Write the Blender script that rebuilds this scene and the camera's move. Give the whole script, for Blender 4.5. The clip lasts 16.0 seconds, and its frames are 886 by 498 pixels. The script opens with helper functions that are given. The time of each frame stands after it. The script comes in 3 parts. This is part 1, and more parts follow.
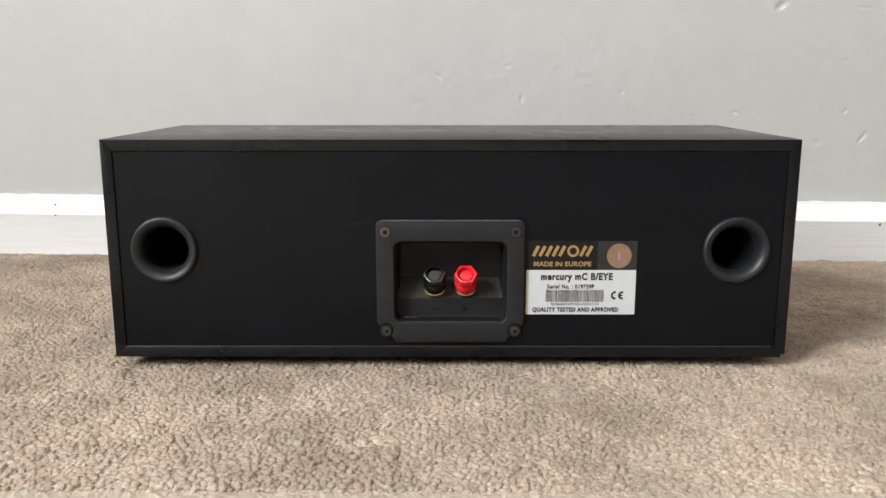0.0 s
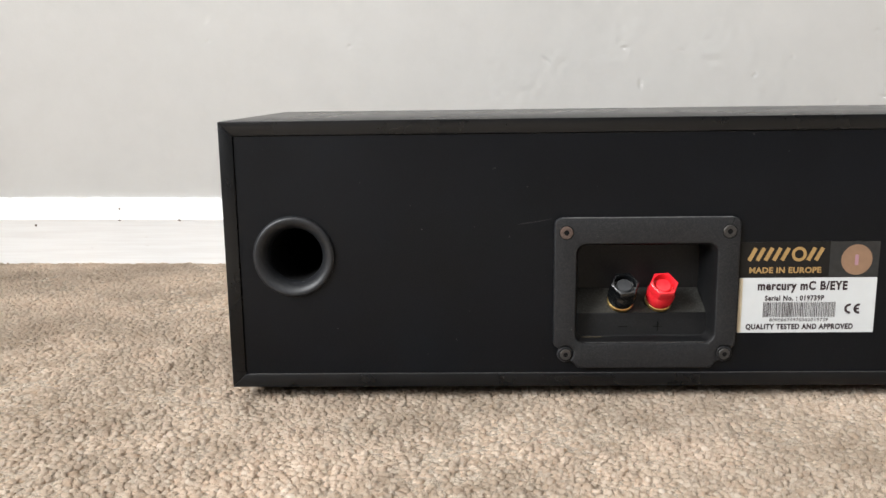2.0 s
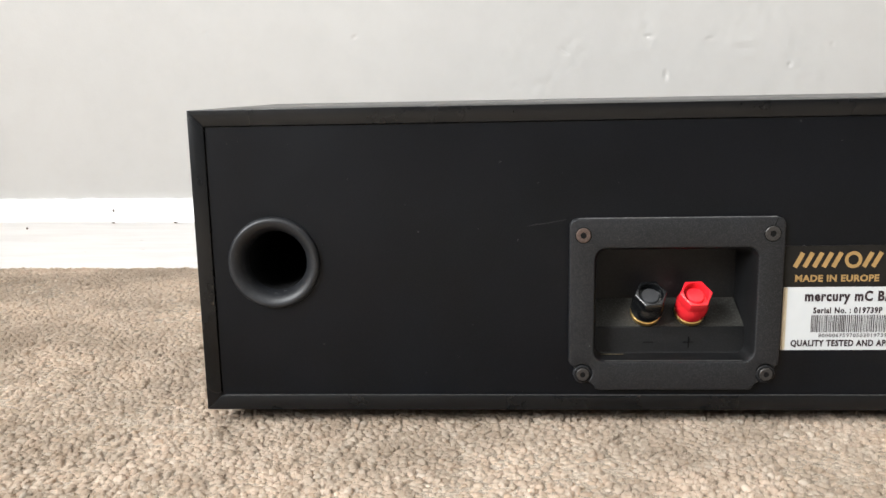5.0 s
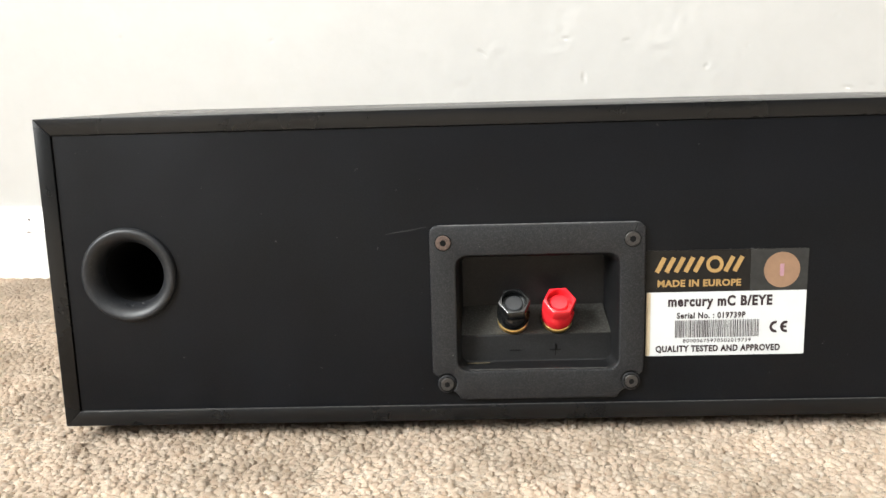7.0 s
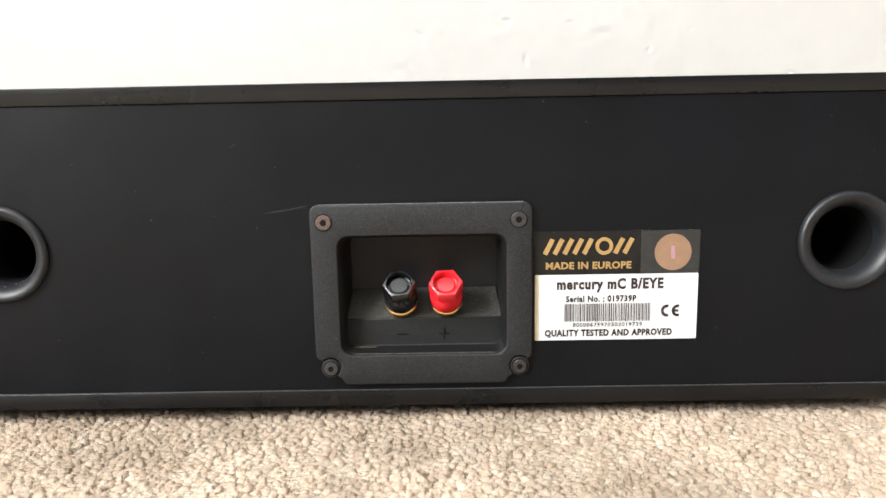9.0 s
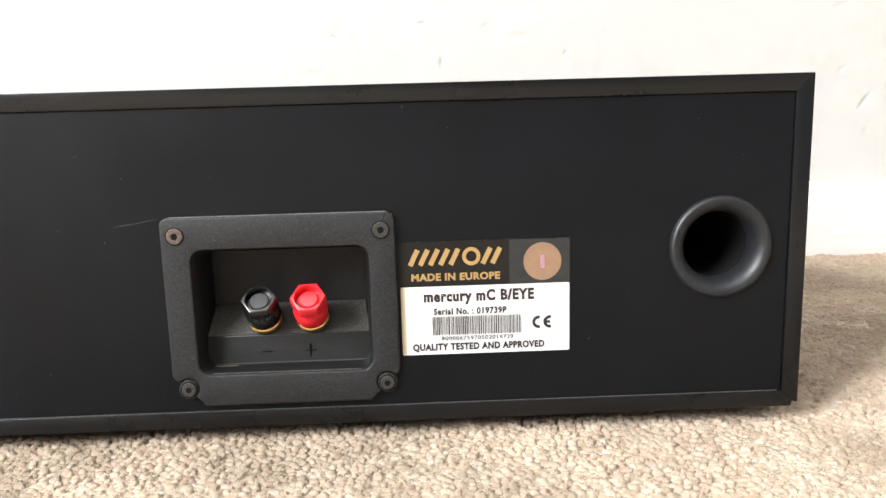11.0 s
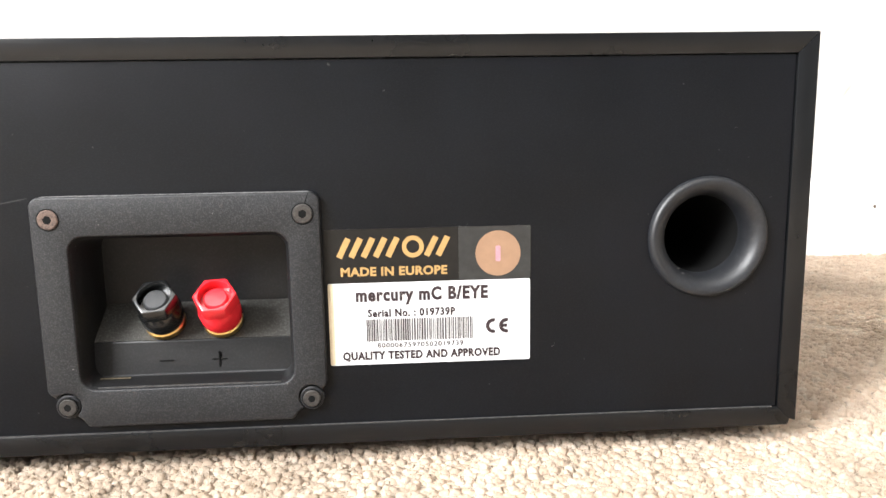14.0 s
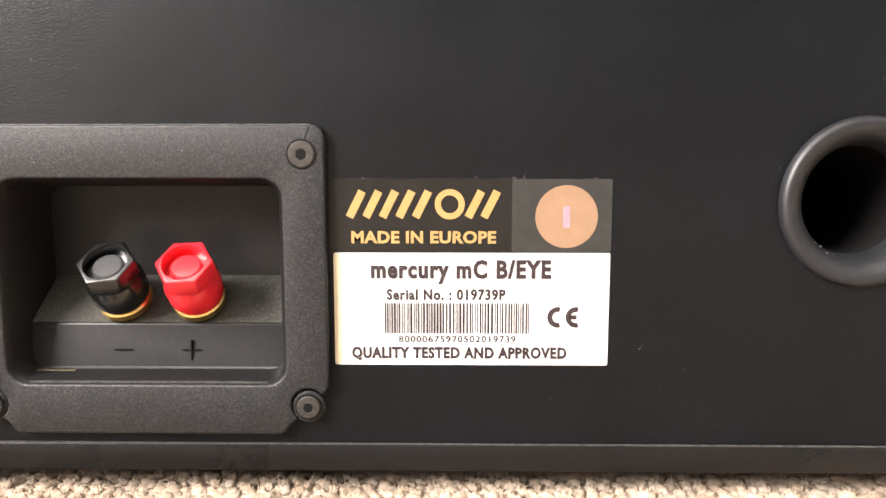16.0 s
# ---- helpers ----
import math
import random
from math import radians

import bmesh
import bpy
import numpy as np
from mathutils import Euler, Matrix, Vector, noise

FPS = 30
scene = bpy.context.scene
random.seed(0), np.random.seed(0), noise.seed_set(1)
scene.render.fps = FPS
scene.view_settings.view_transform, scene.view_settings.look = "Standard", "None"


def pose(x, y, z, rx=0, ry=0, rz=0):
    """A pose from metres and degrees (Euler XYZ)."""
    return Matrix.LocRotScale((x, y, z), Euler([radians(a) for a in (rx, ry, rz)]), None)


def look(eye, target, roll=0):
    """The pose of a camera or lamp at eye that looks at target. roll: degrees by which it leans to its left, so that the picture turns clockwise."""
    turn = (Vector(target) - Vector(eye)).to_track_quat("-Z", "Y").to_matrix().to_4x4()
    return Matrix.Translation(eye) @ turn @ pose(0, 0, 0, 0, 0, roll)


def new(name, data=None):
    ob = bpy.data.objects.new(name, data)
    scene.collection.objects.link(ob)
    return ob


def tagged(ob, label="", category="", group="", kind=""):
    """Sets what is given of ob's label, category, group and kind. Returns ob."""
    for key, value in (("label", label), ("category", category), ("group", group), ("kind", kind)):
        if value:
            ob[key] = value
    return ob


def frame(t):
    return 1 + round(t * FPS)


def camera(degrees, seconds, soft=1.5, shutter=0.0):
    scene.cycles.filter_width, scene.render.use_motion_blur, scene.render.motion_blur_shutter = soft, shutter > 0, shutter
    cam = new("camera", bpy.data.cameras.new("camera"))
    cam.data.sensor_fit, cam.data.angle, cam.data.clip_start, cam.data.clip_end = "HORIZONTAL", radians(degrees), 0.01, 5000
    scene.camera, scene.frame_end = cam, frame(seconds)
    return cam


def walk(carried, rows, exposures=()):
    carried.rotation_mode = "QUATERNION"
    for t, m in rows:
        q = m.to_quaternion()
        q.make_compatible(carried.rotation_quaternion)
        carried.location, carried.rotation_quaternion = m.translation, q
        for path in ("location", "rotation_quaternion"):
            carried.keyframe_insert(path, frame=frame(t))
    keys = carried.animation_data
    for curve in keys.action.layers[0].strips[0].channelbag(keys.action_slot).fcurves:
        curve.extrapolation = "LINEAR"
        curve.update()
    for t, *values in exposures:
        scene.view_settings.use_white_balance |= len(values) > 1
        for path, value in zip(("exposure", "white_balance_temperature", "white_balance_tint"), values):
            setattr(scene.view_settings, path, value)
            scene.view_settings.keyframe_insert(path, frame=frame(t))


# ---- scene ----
cam = camera(59.1, 16.0)
# (seconds, eye, target, roll)
PATH = [
    (0, (-0.003, -0.002, 0.177), (-0.009, 1.964, -0.192), 0.0),
    (0.5, (-0.02, 0.008, 0.179), (-0.032, 1.977, -0.175), -0.3),
    (1, (-0.054, 0.033, 0.171), (-0.076, 2.002, -0.184), -0.4),
    (1.5, (-0.079, 0.062, 0.167), (-0.118, 2.031, -0.185), -0.8),
    (2, (-0.096, 0.09, 0.159), (-0.145, 2.058, -0.193), -0.7),
    (2.5, (-0.108, 0.112, 0.155), (-0.168, 2.079, -0.2), -0.6),
    (3, (-0.112, 0.125, 0.154), (-0.183, 2.092, -0.2), -0.5),
    (3.2, (-0.111, 0.129, 0.15), (-0.193, 2.097, -0.195), -0.3),
    (5.3, (-0.079, 0.142, 0.152), (-0.186, 2.109, -0.193), -1.2),
    (5.5, (-0.073, 0.144, 0.154), (-0.181, 2.11, -0.195), -1.3),
    (6, (-0.061, 0.145, 0.154), (-0.155, 2.114, -0.184), -1.2),
    (6.5, (-0.048, 0.146, 0.154), (-0.114, 2.117, -0.183), -1.2),
    (7, (-0.033, 0.149, 0.152), (-0.083, 2.119, -0.19), -1.5),
    (7.5, (-0.022, 0.15, 0.15), (-0.069, 2.119, -0.203), -1.4),
    (8, (-0.009, 0.152, 0.147), (-0.057, 2.119, -0.212), -1.3),
    (8.5, (0.002, 0.155, 0.146), (-0.039, 2.122, -0.215), -1.2),
    (9, (0.014, 0.16, 0.145), (-0.012, 2.125, -0.223), -1.1),
    (9.5, (0.025, 0.165, 0.148), (0.015, 2.122, -0.262), -0.6),
    (10, (0.037, 0.167, 0.146), (0.041, 2.129, -0.244), -1.0),
    (12.3, (0.073, 0.181, 0.143), (0.199, 2.145, -0.21), -1.2),
    (12.5, (0.073, 0.181, 0.142), (0.209, 2.145, -0.213), -1.1),
    (13, (0.073, 0.186, 0.142), (0.22, 2.148, -0.216), -1.1),
    (13.5, (0.07, 0.202, 0.139), (0.221, 2.161, -0.23), -0.7),
    (14, (0.073, 0.226, 0.129), (0.199, 2.191, -0.22), -0.9),
    (14.5, (0.075, 0.246, 0.122), (0.16, 2.21, -0.244), -1.0),
    (15, (0.08, 0.265, 0.108), (0.129, 2.235, -0.229), -0.6),
    (15.5, (0.082, 0.279, 0.099), (0.077, 2.26, -0.18), -0.6),
    (16, (0.081, 0.295, 0.098), (0.051, 2.277, -0.171), 0.0),
]
# (seconds, stops, kelvin, tint)
EXPOSURES = [(0.0, 0.17, 6440, 9), (1.5, 0.28, 6460, 9.5), (3.0, 0.34, 6480, 10), (5.5, 0.51, 6440, 9), (6.5, 0.66, 6540, 8), (7.5, 0.98, 6600, 7), (8.2, 1.0, 6600, 7), (9.0, 0.98, 6580, 9), (9.5, 1.32, 6500, 10), (10.2, 1.28, 6500, 10), (12.3, 0.80, 6580, 7), (13.2, 0.82, 6580, 7), (13.8, 1.25, 6500, 10), (14.5, 1.94, 6750, 11), (15.2, 1.72, 7050, 14), (16.0, 1.72, 7200, 16)]
walk(cam, [(t, look(eye, target, roll)) for t, eye, target, roll in PATH], EXPOSURES)

# ---- light: overcast daylight through one large window beside the camera ----
SUN_ELEV, SUN_AZ = 32.0, 250.0
world = bpy.data.worlds.new("world")
scene.world = world
world.use_nodes = True
sky = world.node_tree.nodes.new("ShaderNodeTexSky")
sky.sky_type = "NISHITA"
sky.sun_disc = False
sky.sun_elevation, sky.sun_rotation = radians(SUN_ELEV), radians(SUN_AZ)
back = world.node_tree.nodes["Background"]
world.node_tree.links.new(sky.outputs["Color"], back.inputs["Color"])
back.inputs["Strength"].default_value = 0.1

ROOM_W, ROOM_E, ROOM_S, ROOM_TOP = -1.45, 2.0, -2.6, 2.4
WIN_Y0, WIN_Y1, WIN_Z0, WIN_Z1 = -1.4, -0.34, 0.74, 1.92
lamp_data = bpy.data.lights.new("window_light", "AREA")
lamp_data.shape = "RECTANGLE"
lamp_data.size, lamp_data.size_y = WIN_Y1 - WIN_Y0 - 0.06, WIN_Z1 - WIN_Z0 - 0.06
lamp_data.energy = 118.0
lamp_data.color = (0.97, 0.985, 1.0)
lamp = new("window_light", lamp_data)
wy, wz = (WIN_Y0 + WIN_Y1) / 2, (WIN_Z0 + WIN_Z1) / 2
lamp.matrix_world = look((ROOM_W - 0.05, wy, wz), (ROOM_W + 1.0, wy, wz))


# ---- materials ----
def mat(name, base, rough=0.5, metal=0.0, spec=0.5):
    m = bpy.data.materials.new(name)
    m.use_nodes = True
    b = m.node_tree.nodes["Principled BSDF"]
    b.inputs["Base Color"].default_value = (*base, 1)
    b.inputs["Roughness"].default_value = rough
    b.inputs["Metallic"].default_value = metal
    b.inputs["Specular IOR Level"].default_value = spec
    return m


def node(m, kind, **values):
    n = m.node_tree.nodes.new(kind)
    for key, v in values.items():
        n.inputs[key.replace("_", " ")].default_value = v
    return n


def link(m, a, out, b, inp):
    m.node_tree.links.new(a.outputs[out], b.inputs[inp])


def coords(m, scale=(1, 1, 1)):
    tc = node(m, "ShaderNodeTexCoord")
    mp = node(m, "ShaderNodeMapping")
    mp.inputs["Scale"].default_value = scale
    link(m, tc, "Object", mp, "Vector")
    return mp


def noise_at(m, co, scale, detail=4.0, rough=0.6):
    n = node(m, "ShaderNodeTexNoise", Scale=scale, Detail=detail, Roughness=rough)
    link(m, co, "Vector", n, "Vector")
    return n


def ramp(m, src, out, stops):
    r = node(m, "ShaderNodeValToRGB")
    els = r.color_ramp.elements
    while len(els) < len(stops):
        els.new(0.5)
    for e, (p, c) in zip(els, stops):
        e.position = p
        e.color = (*c, 1) if len(c) == 3 else c
    link(m, src, out, r, "Fac")
    return r


def mix(m, fac, a, b, kind="MIX"):
    """A colour mix; fac, a and b are numbers, colours or (node, output)."""
    n = m.node_tree.nodes.new("ShaderNodeMix")
    n.data_type, n.blend_type = "RGBA", kind
    for idx, v in ((0, fac), (6, a), (7, b)):
        if isinstance(v, tuple) and isinstance(v[0], bpy.types.Node):
            m.node_tree.links.new(v[0].outputs[v[1]], n.inputs[idx])
        elif idx == 0:
            n.inputs[0].default_value = v
        else:
            n.inputs[idx].default_value = (*v, 1)
    return n


def bsdf(m):
    return m.node_tree.nodes["Principled BSDF"]


def bump(m, src, out, strength, dist, before=None):
    n = node(m, "ShaderNodeBump", Strength=strength, Distance=dist)
    link(m, src, out, n, "Height")
    if before:
        link(m, before, "Normal", n, "Normal")
    link(m, n, "Normal", bsdf(m), "Normal")
    return n


def wall_paint():
    m = mat("wall_paint", (0.6, 0.57, 0.53), 0.62, 0, 0.35)
    co = coords(m)
    big, mid, fine = noise_at(m, co, 5, 5), noise_at(m, co, 38, 4), noise_at(m, co, 420, 3)
    r = ramp(m, big, "Fac", [(0.3, (0.452, 0.44, 0.42)), (0.7, (0.487, 0.475, 0.454))])
    r2 = ramp(m, mid, "Fac", [(0.35, (0.975, 0.972, 0.97)), (0.6, (1, 1, 1))])
    mx = mix(m, 1.0, (r, "Color"), (r2, "Color"), "MULTIPLY")
    m.node_tree.links.new(mx.outputs[2], bsdf(m).inputs["Base Color"])
    b1 = bump(m, mid, "Fac", 0.18, 0.0008)
    bump(m, fine, "Fac", 0.25, 0.0003, b1)
    return m


def skirting_paint():
    m = mat("skirting_paint", (0.84, 0.84, 0.83), 0.32)
    co = coords(m, (1, 1, 6))
    streak, spots = noise_at(m, coords(m, (3, 3, 90)), 4, 5), noise_at(m, co, 55, 5)
    r = ramp(m, streak, "Fac", [(0.3, (0.80, 0.79, 0.775)), (0.6, (0.86, 0.86, 0.85))])
    dirt = ramp(m, spots, "Fac", [(0.67, (1, 1, 1)), (0.78, (0.72, 0.69, 0.65))])
    mx = mix(m, 0.8, (r, "Color"), (dirt, "Color"), "MULTIPLY")
    m.node_tree.links.new(mx.outputs[2], bsdf(m).inputs["Base Color"])
    bump(m, streak, "Fac", 0.25, 0.0006)
    return m


def carpet_yarn():
    m = mat("carpet_yarn", (0.5, 0.43, 0.35), 0.95, 0, 0.15)
    co = coords(m)
    geo = node(m, "ShaderNodeNewGeometry")
    tone = ramp(m, geo, "Random Per Island", [(0.0, (0.68, 0.565, 0.455)), (0.25, (0.735, 0.625, 0.52)), (0.7, (0.775, 0.68, 0.575)), (1.0, (0.83, 0.755, 0.665))])
    # broad pale and brown patches put the leaning pile's sheen into the colour
    big = noise_at(m, co, 9, 6, 0.65)
    pile_sheen = ramp(m, big, "Fac", [(0.36, (0.80, 0.77, 0.73)), (0.48, (0.96, 0.95, 0.935)), (0.60, (1.14, 1.14, 1.14))])
    clump = ramp(m, noise_at(m, co, 130, 3), "Fac", [(0.36, (0.90, 0.865, 0.825)), (0.52, (1, 1, 1)), (0.66, (1.04, 1.04, 1.04))])
    patch = mix(m, 1.0, (clump, "Color"), (pile_sheen, "Color"), "MULTIPLY")
    mx = mix(m, 1.0, (tone, "Color"), (patch, 2), "MULTIPLY")
    m.node_tree.links.new(mx.outputs[2], bsdf(m).inputs["Base Color"])
    fibre = noise_at(m, co, 1100, 3)
    bump(m, fibre, "Fac", 0.5, 0.0005)
    bsdf(m).inputs["Sheen Weight"].default_value = 0.45
    bsdf(m).inputs["Sheen Tint"].default_value = (1.0, 0.84, 0.66, 1)
    bsdf(m).inputs["Sheen Roughness"].default_value = 0.6
    # light passes through the loose fibres
    tl = node(m, "ShaderNodeBsdfTranslucent")
    m.node_tree.links.new(mx.outputs[2], tl.inputs["Color"])
    ms = node(m, "ShaderNodeMixShader")
    ms.inputs[0].default_value = 0.6
    m.node_tree.links.new(bsdf(m).outputs[0], ms.inputs[1])
    m.node_tree.links.new(tl.outputs[0], ms.inputs[2])
    m.node_tree.links.new(ms.outputs[0], m.node_tree.nodes["Material Output"].inputs["Surface"])
    return m


def carpet_base():
    m = mat("carpet_base", (0.42, 0.36, 0.29), 0.95, 0, 0.1)
    co = coords(m)
    n1, n2 = noise_at(m, co, 260, 4), noise_at(m, co, 9, 3)
    r = ramp(m, n1, "Fac", [(0.35, (0.42, 0.35, 0.28)), (0.65, (0.55, 0.47, 0.385))])
    r2 = ramp(m, n2, "Fac", [(0.35, (0.84, 0.82, 0.79)), (0.65, (1, 1, 1))])
    mx = mix(m, 1.0, (r, "Color"), (r2, "Color"), "MULTIPLY")
    m.node_tree.links.new(mx.outputs[2], bsdf(m).inputs["Base Color"])
    bump(m, n1, "Fac", 0.8, 0.004)
    return m


def black_surface(name, base, rough, grain, depth, stretch=(1, 1, 1), dust=0.0, spec=0.5, relief=0.35, speck=0.0):
    m = mat(name, base, rough, 0, spec)
    co = coords(m, stretch)
    plain = coords(m)
    fine, cloud = noise_at(m, co, grain, 3), noise_at(m, plain, 22, 5)
    hi = tuple(c * 1.5 + 0.0008 for c in base)
    r = ramp(m, cloud, "Fac", [(0.3, base), (0.75, hi)])
    specks = noise_at(m, plain, 330, 2)
    d = ramp(m, specks, "Fac", [(0.765, (0, 0, 0)), (0.80, (dust, dust, dust * 0.95))])
    mx = mix(m, 1.0, (r, "Color"), (d, "Color"), "ADD")
    if speck:
        grains = noise_at(m, co, grain, 2)
        g = ramp(m, grains, "Fac", [(0.46, (0, 0, 0)), (0.72, (speck, speck, speck))])
        mx = mix(m, 1.0, (mx, 2), (g, "Color"), "ADD")
    m.node_tree.links.new(mx.outputs[2], bsdf(m).inputs["Base Color"])
    rr = ramp(m, cloud, "Fac", [(0.3, (rough - 0.03,) * 3), (0.7, (rough + 0.04,) * 3)])
    link(m, rr, "Color", bsdf(m), "Roughness")
    bump(m, fine, "Fac", relief, depth)
    return m


def plain_worn(name, base, rough, metal=0.0, vary=0.25, scale=300, relief=0.00008):
    m = mat(name, base, rough, metal)
    n = noise_at(m, coords(m), scale, 4)
    r = ramp(m, n, "Fac", [(0.3, tuple(c * (1 - vary) for c in base)), (0.7, tuple(min(1, c * (1 + vary * 0.5)) for c in base))])
    link(m, r, "Color", bsdf(m), "Base Color")
    bump(m, n, "Fac", 0.25, relief)
    return m


WALL = wall_paint()
SKIRT = skirting_paint()
YARN = carpet_yarn()
CARPET = carpet_base()
# tones of the two unseen walls, set to darken the cabinet's reflections
FAR_WALL = plain_worn("unseen_dark_wall", (0.115, 0.12, 0.125), 0.8, vary=0.1, scale=6)
SIDE_WALL = plain_worn("unseen_dim_wall", (0.26, 0.255, 0.25), 0.8, vary=0.1, scale=6)
CEIL = plain_worn("ceiling_paint", (0.86, 0.855, 0.84), 0.8, vary=0.05, scale=20)
VINYL = black_surface("black_ash_vinyl", (0.0026, 0.0029, 0.0034), 0.28, 1500, 0.00001, (0.12, 1, 1), 0.008, 0.36, 0.2)
BOARD = black_surface("black_back_board", (0.0008, 0.0014, 0.0026), 0.36, 2100, 0.0001, (0.6, 1, 1), 0.05, 0.22, 0.8, 0.004)
ABS = black_surface("black_textured_plastic", (0.0055, 0.0058, 0.0068), 0.46, 2300, 0.0002, (1, 1, 1), 0.10, 0.34, 0.7, 0.025)
CUP = black_surface("black_moulded_plastic", (0.0036, 0.0037, 0.004), 0.44, 1300, 0.00008, (1, 1, 1), 0.06, 0.28, 0.35, 0.006)
PORT = black_surface("black_smooth_plastic", (0.006, 0.0066, 0.008), 0.46, 900, 0.00006, (1, 1, 1), 0.05, 0.45, 0.3, 0.008)
TUBE = black_surface("black_port_tube", (0.003, 0.003, 0.003), 0.7, 900, 0.0001, (1, 1, 1), 0.0)
DUSTY_LIT = black_surface("dusty_lit_black_plastic", (0.016, 0.0152, 0.0125), 0.55, 1300, 0.0002, (1, 1, 1), 0.14, 0.3, 0.35, 0.03)
DUST_AND_GLINT = plain_worn("grey_dust_and_glint", (0.036, 0.035, 0.034), 0.8, vary=0.7, scale=500)
PALE_DUST_AND_GLINT = plain_worn("pale_dust_and_glint", (0.15, 0.148, 0.145), 0.8, vary=0.8, scale=500)
GRIME = plain_worn("yellow_grime", (0.07, 0.055, 0.03), 0.8, vary=0.7, scale=700)
RUBBER = plain_worn("black_rubber", (0.012, 0.012, 0.012), 0.8)
GLOSS_BLACK = plain_worn("glossy_black_plastic", (0.004, 0.0045, 0.005), 0.26)
GREY_CAP = plain_worn("dark_grey_plastic", (0.032, 0.033, 0.035), 0.35)
RED = plain_worn("red_plastic", (0.74, 0.02, 0.03), 0.2, vary=0.1)
BRASS = plain_worn("gilt_brass", (0.85, 0.58, 0.22), 0.28, 1.0, 0.15)
STEEL = plain_worn("blackened_steel", (0.055, 0.051, 0.048), 0.4, 0.5, 0.5, 900)
RUST = plain_worn("rusty_steel", (0.11, 0.075, 0.06), 0.6, 0.4, 0.6, 900)
DARK = plain_worn("shadow_black", (0.006, 0.006, 0.006), 0.8)
PAPER = plain_worn("white_label_stock", (0.53, 0.545, 0.545), 0.4, vary=0.03, scale=120)
YELLOWED = plain_worn("yellowed_label_edge", (0.55, 0.47, 0.33), 0.45, vary=0.1, scale=120)
INK = plain_worn("black_ink", (0.035, 0.024, 0.026), 0.5, vary=0.2)
FOIL_BLACK = plain_worn("black_label_foil", (0.011, 0.010, 0.009), 0.38)
FOIL_GREY = plain_worn("charcoal_label_foil", (0.028, 0.028, 0.027), 0.36)
GOLD_INK = plain_worn("gold_ink", (0.36, 0.225, 0.085), 0.42, 0.15, 0.1)
COPPER = plain_worn("copper_foil", (0.29, 0.18, 0.115), 0.38, 0.35, 0.12, 200)
VIOLET = plain_worn("violet_foil", (0.42, 0.24, 0.30), 0.3, 0.35, 0.2, 200)
MARK = plain_worn("brown_mark", (0.10, 0.07, 0.05), 0.6)
SCUFF = plain_worn("pale_scuff", (0.012, 0.012, 0.012), 0.7, vary=0.5, scale=700)


for dull, level in ((DARK, 0.08), (TUBE, 0.1), (FOIL_BLACK, 0.2), (FOIL_GREY, 0.25), (INK, 0.2), (GLOSS_BLACK, 0.9), (RED, 0.7)):
    bsdf(dull).inputs["Specular IOR Level"].default_value = level


# ---- building helpers ----
def mesh_from(name, bm, material, smooth=False):
    bmesh.ops.recalc_face_normals(bm, faces=bm.faces)
    me = bpy.data.meshes.new(name)
    bm.to_mesh(me)
    bm.free()
    me.materials.append(material)
    if smooth:
        me.polygons.foreach_set("use_smooth", [True] * len(me.polygons))
        me.set_sharp_from_angle(angle=radians(38))
    return me


def part(name, bm, material, parent=None, label="", smooth=False):
    ob = new(name, mesh_from(name, bm, material, smooth))
    if parent:
        ob.parent = parent
    if label:
        tagged(ob, label)
    return ob


def box(x0, x1, y0, y1, z0, z1, bevel=0.0, segments=2):
    bm = bmesh.new()
    bmesh.ops.create_cube(bm, size=1)
    for v in bm.verts:
        v.co = Vector((x0 if v.co.x < 0 else x1, y0 if v.co.y < 0 else y1, z0 if v.co.z < 0 else z1))
    if bevel:
        bmesh.ops.bevel(bm, geom=bm.edges[:], offset=bevel, segments=segments, affect="EDGES", profile=0.5)
    return bm


def prism(outline, y0, y1, bevel=0.0, segments=2):
    """A solid with the outline (x, z) from y0 (towards the camera) to y1; bevel rounds the y0 rim."""
    bm = bmesh.new()
    a = [bm.verts.new((x, y0, z)) for x, z in outline]
    b = [bm.verts.new((x, y1, z)) for x, z in outline]
    front = bm.faces.new(a)
    bm.faces.new(b[::-1])
    n = len(outline)
    for i in range(n):
        bm.faces.new((a[i], b[i], b[(i + 1) % n], a[(i + 1) % n]))
    if bevel:
        bmesh.ops.bevel(bm, geom=list(front.edges), offset=bevel, segments=segments, affect="EDGES", profile=0.5)
    return bm


def lathe(profile, steps=48, closed=False):
    """Turns (radius, y) pairs about the y axis."""
    bm = bmesh.new()
    rings = []
    for r, y in profile:
        if r < 1e-6:
            rings.append([bm.verts.new((0, y, 0))])
        else:
            rings.append([bm.verts.new((r * math.cos(2 * math.pi * i / steps), y, r * math.sin(2 * math.pi * i / steps))) for i in range(steps)])
    pairs = list(zip(rings, rings[1:])) + ([(rings[-1], rings[0])] if closed else [])
    for a, b in pairs:
        for i in range(steps):
            j = (i + 1) % steps
            if len(a) == 1 and len(b) == 1:
                continue
            if len(a) == 1:
                bm.faces.new((a[0], b[i], b[j]))
            elif len(b) == 1:
                bm.faces.new((a[i], a[j], b[0]))
            else:
                bm.faces.new((a[i], a[j], b[j], b[i]))
    return bm


def arc(cx, cz, r, a0, a1, n=8):
    return [(cx + r * math.cos(radians(a0 + (a1 - a0) * i / n)), cz + r * math.sin(radians(a0 + (a1 - a0) * i / n))) for i in range(n + 1)]


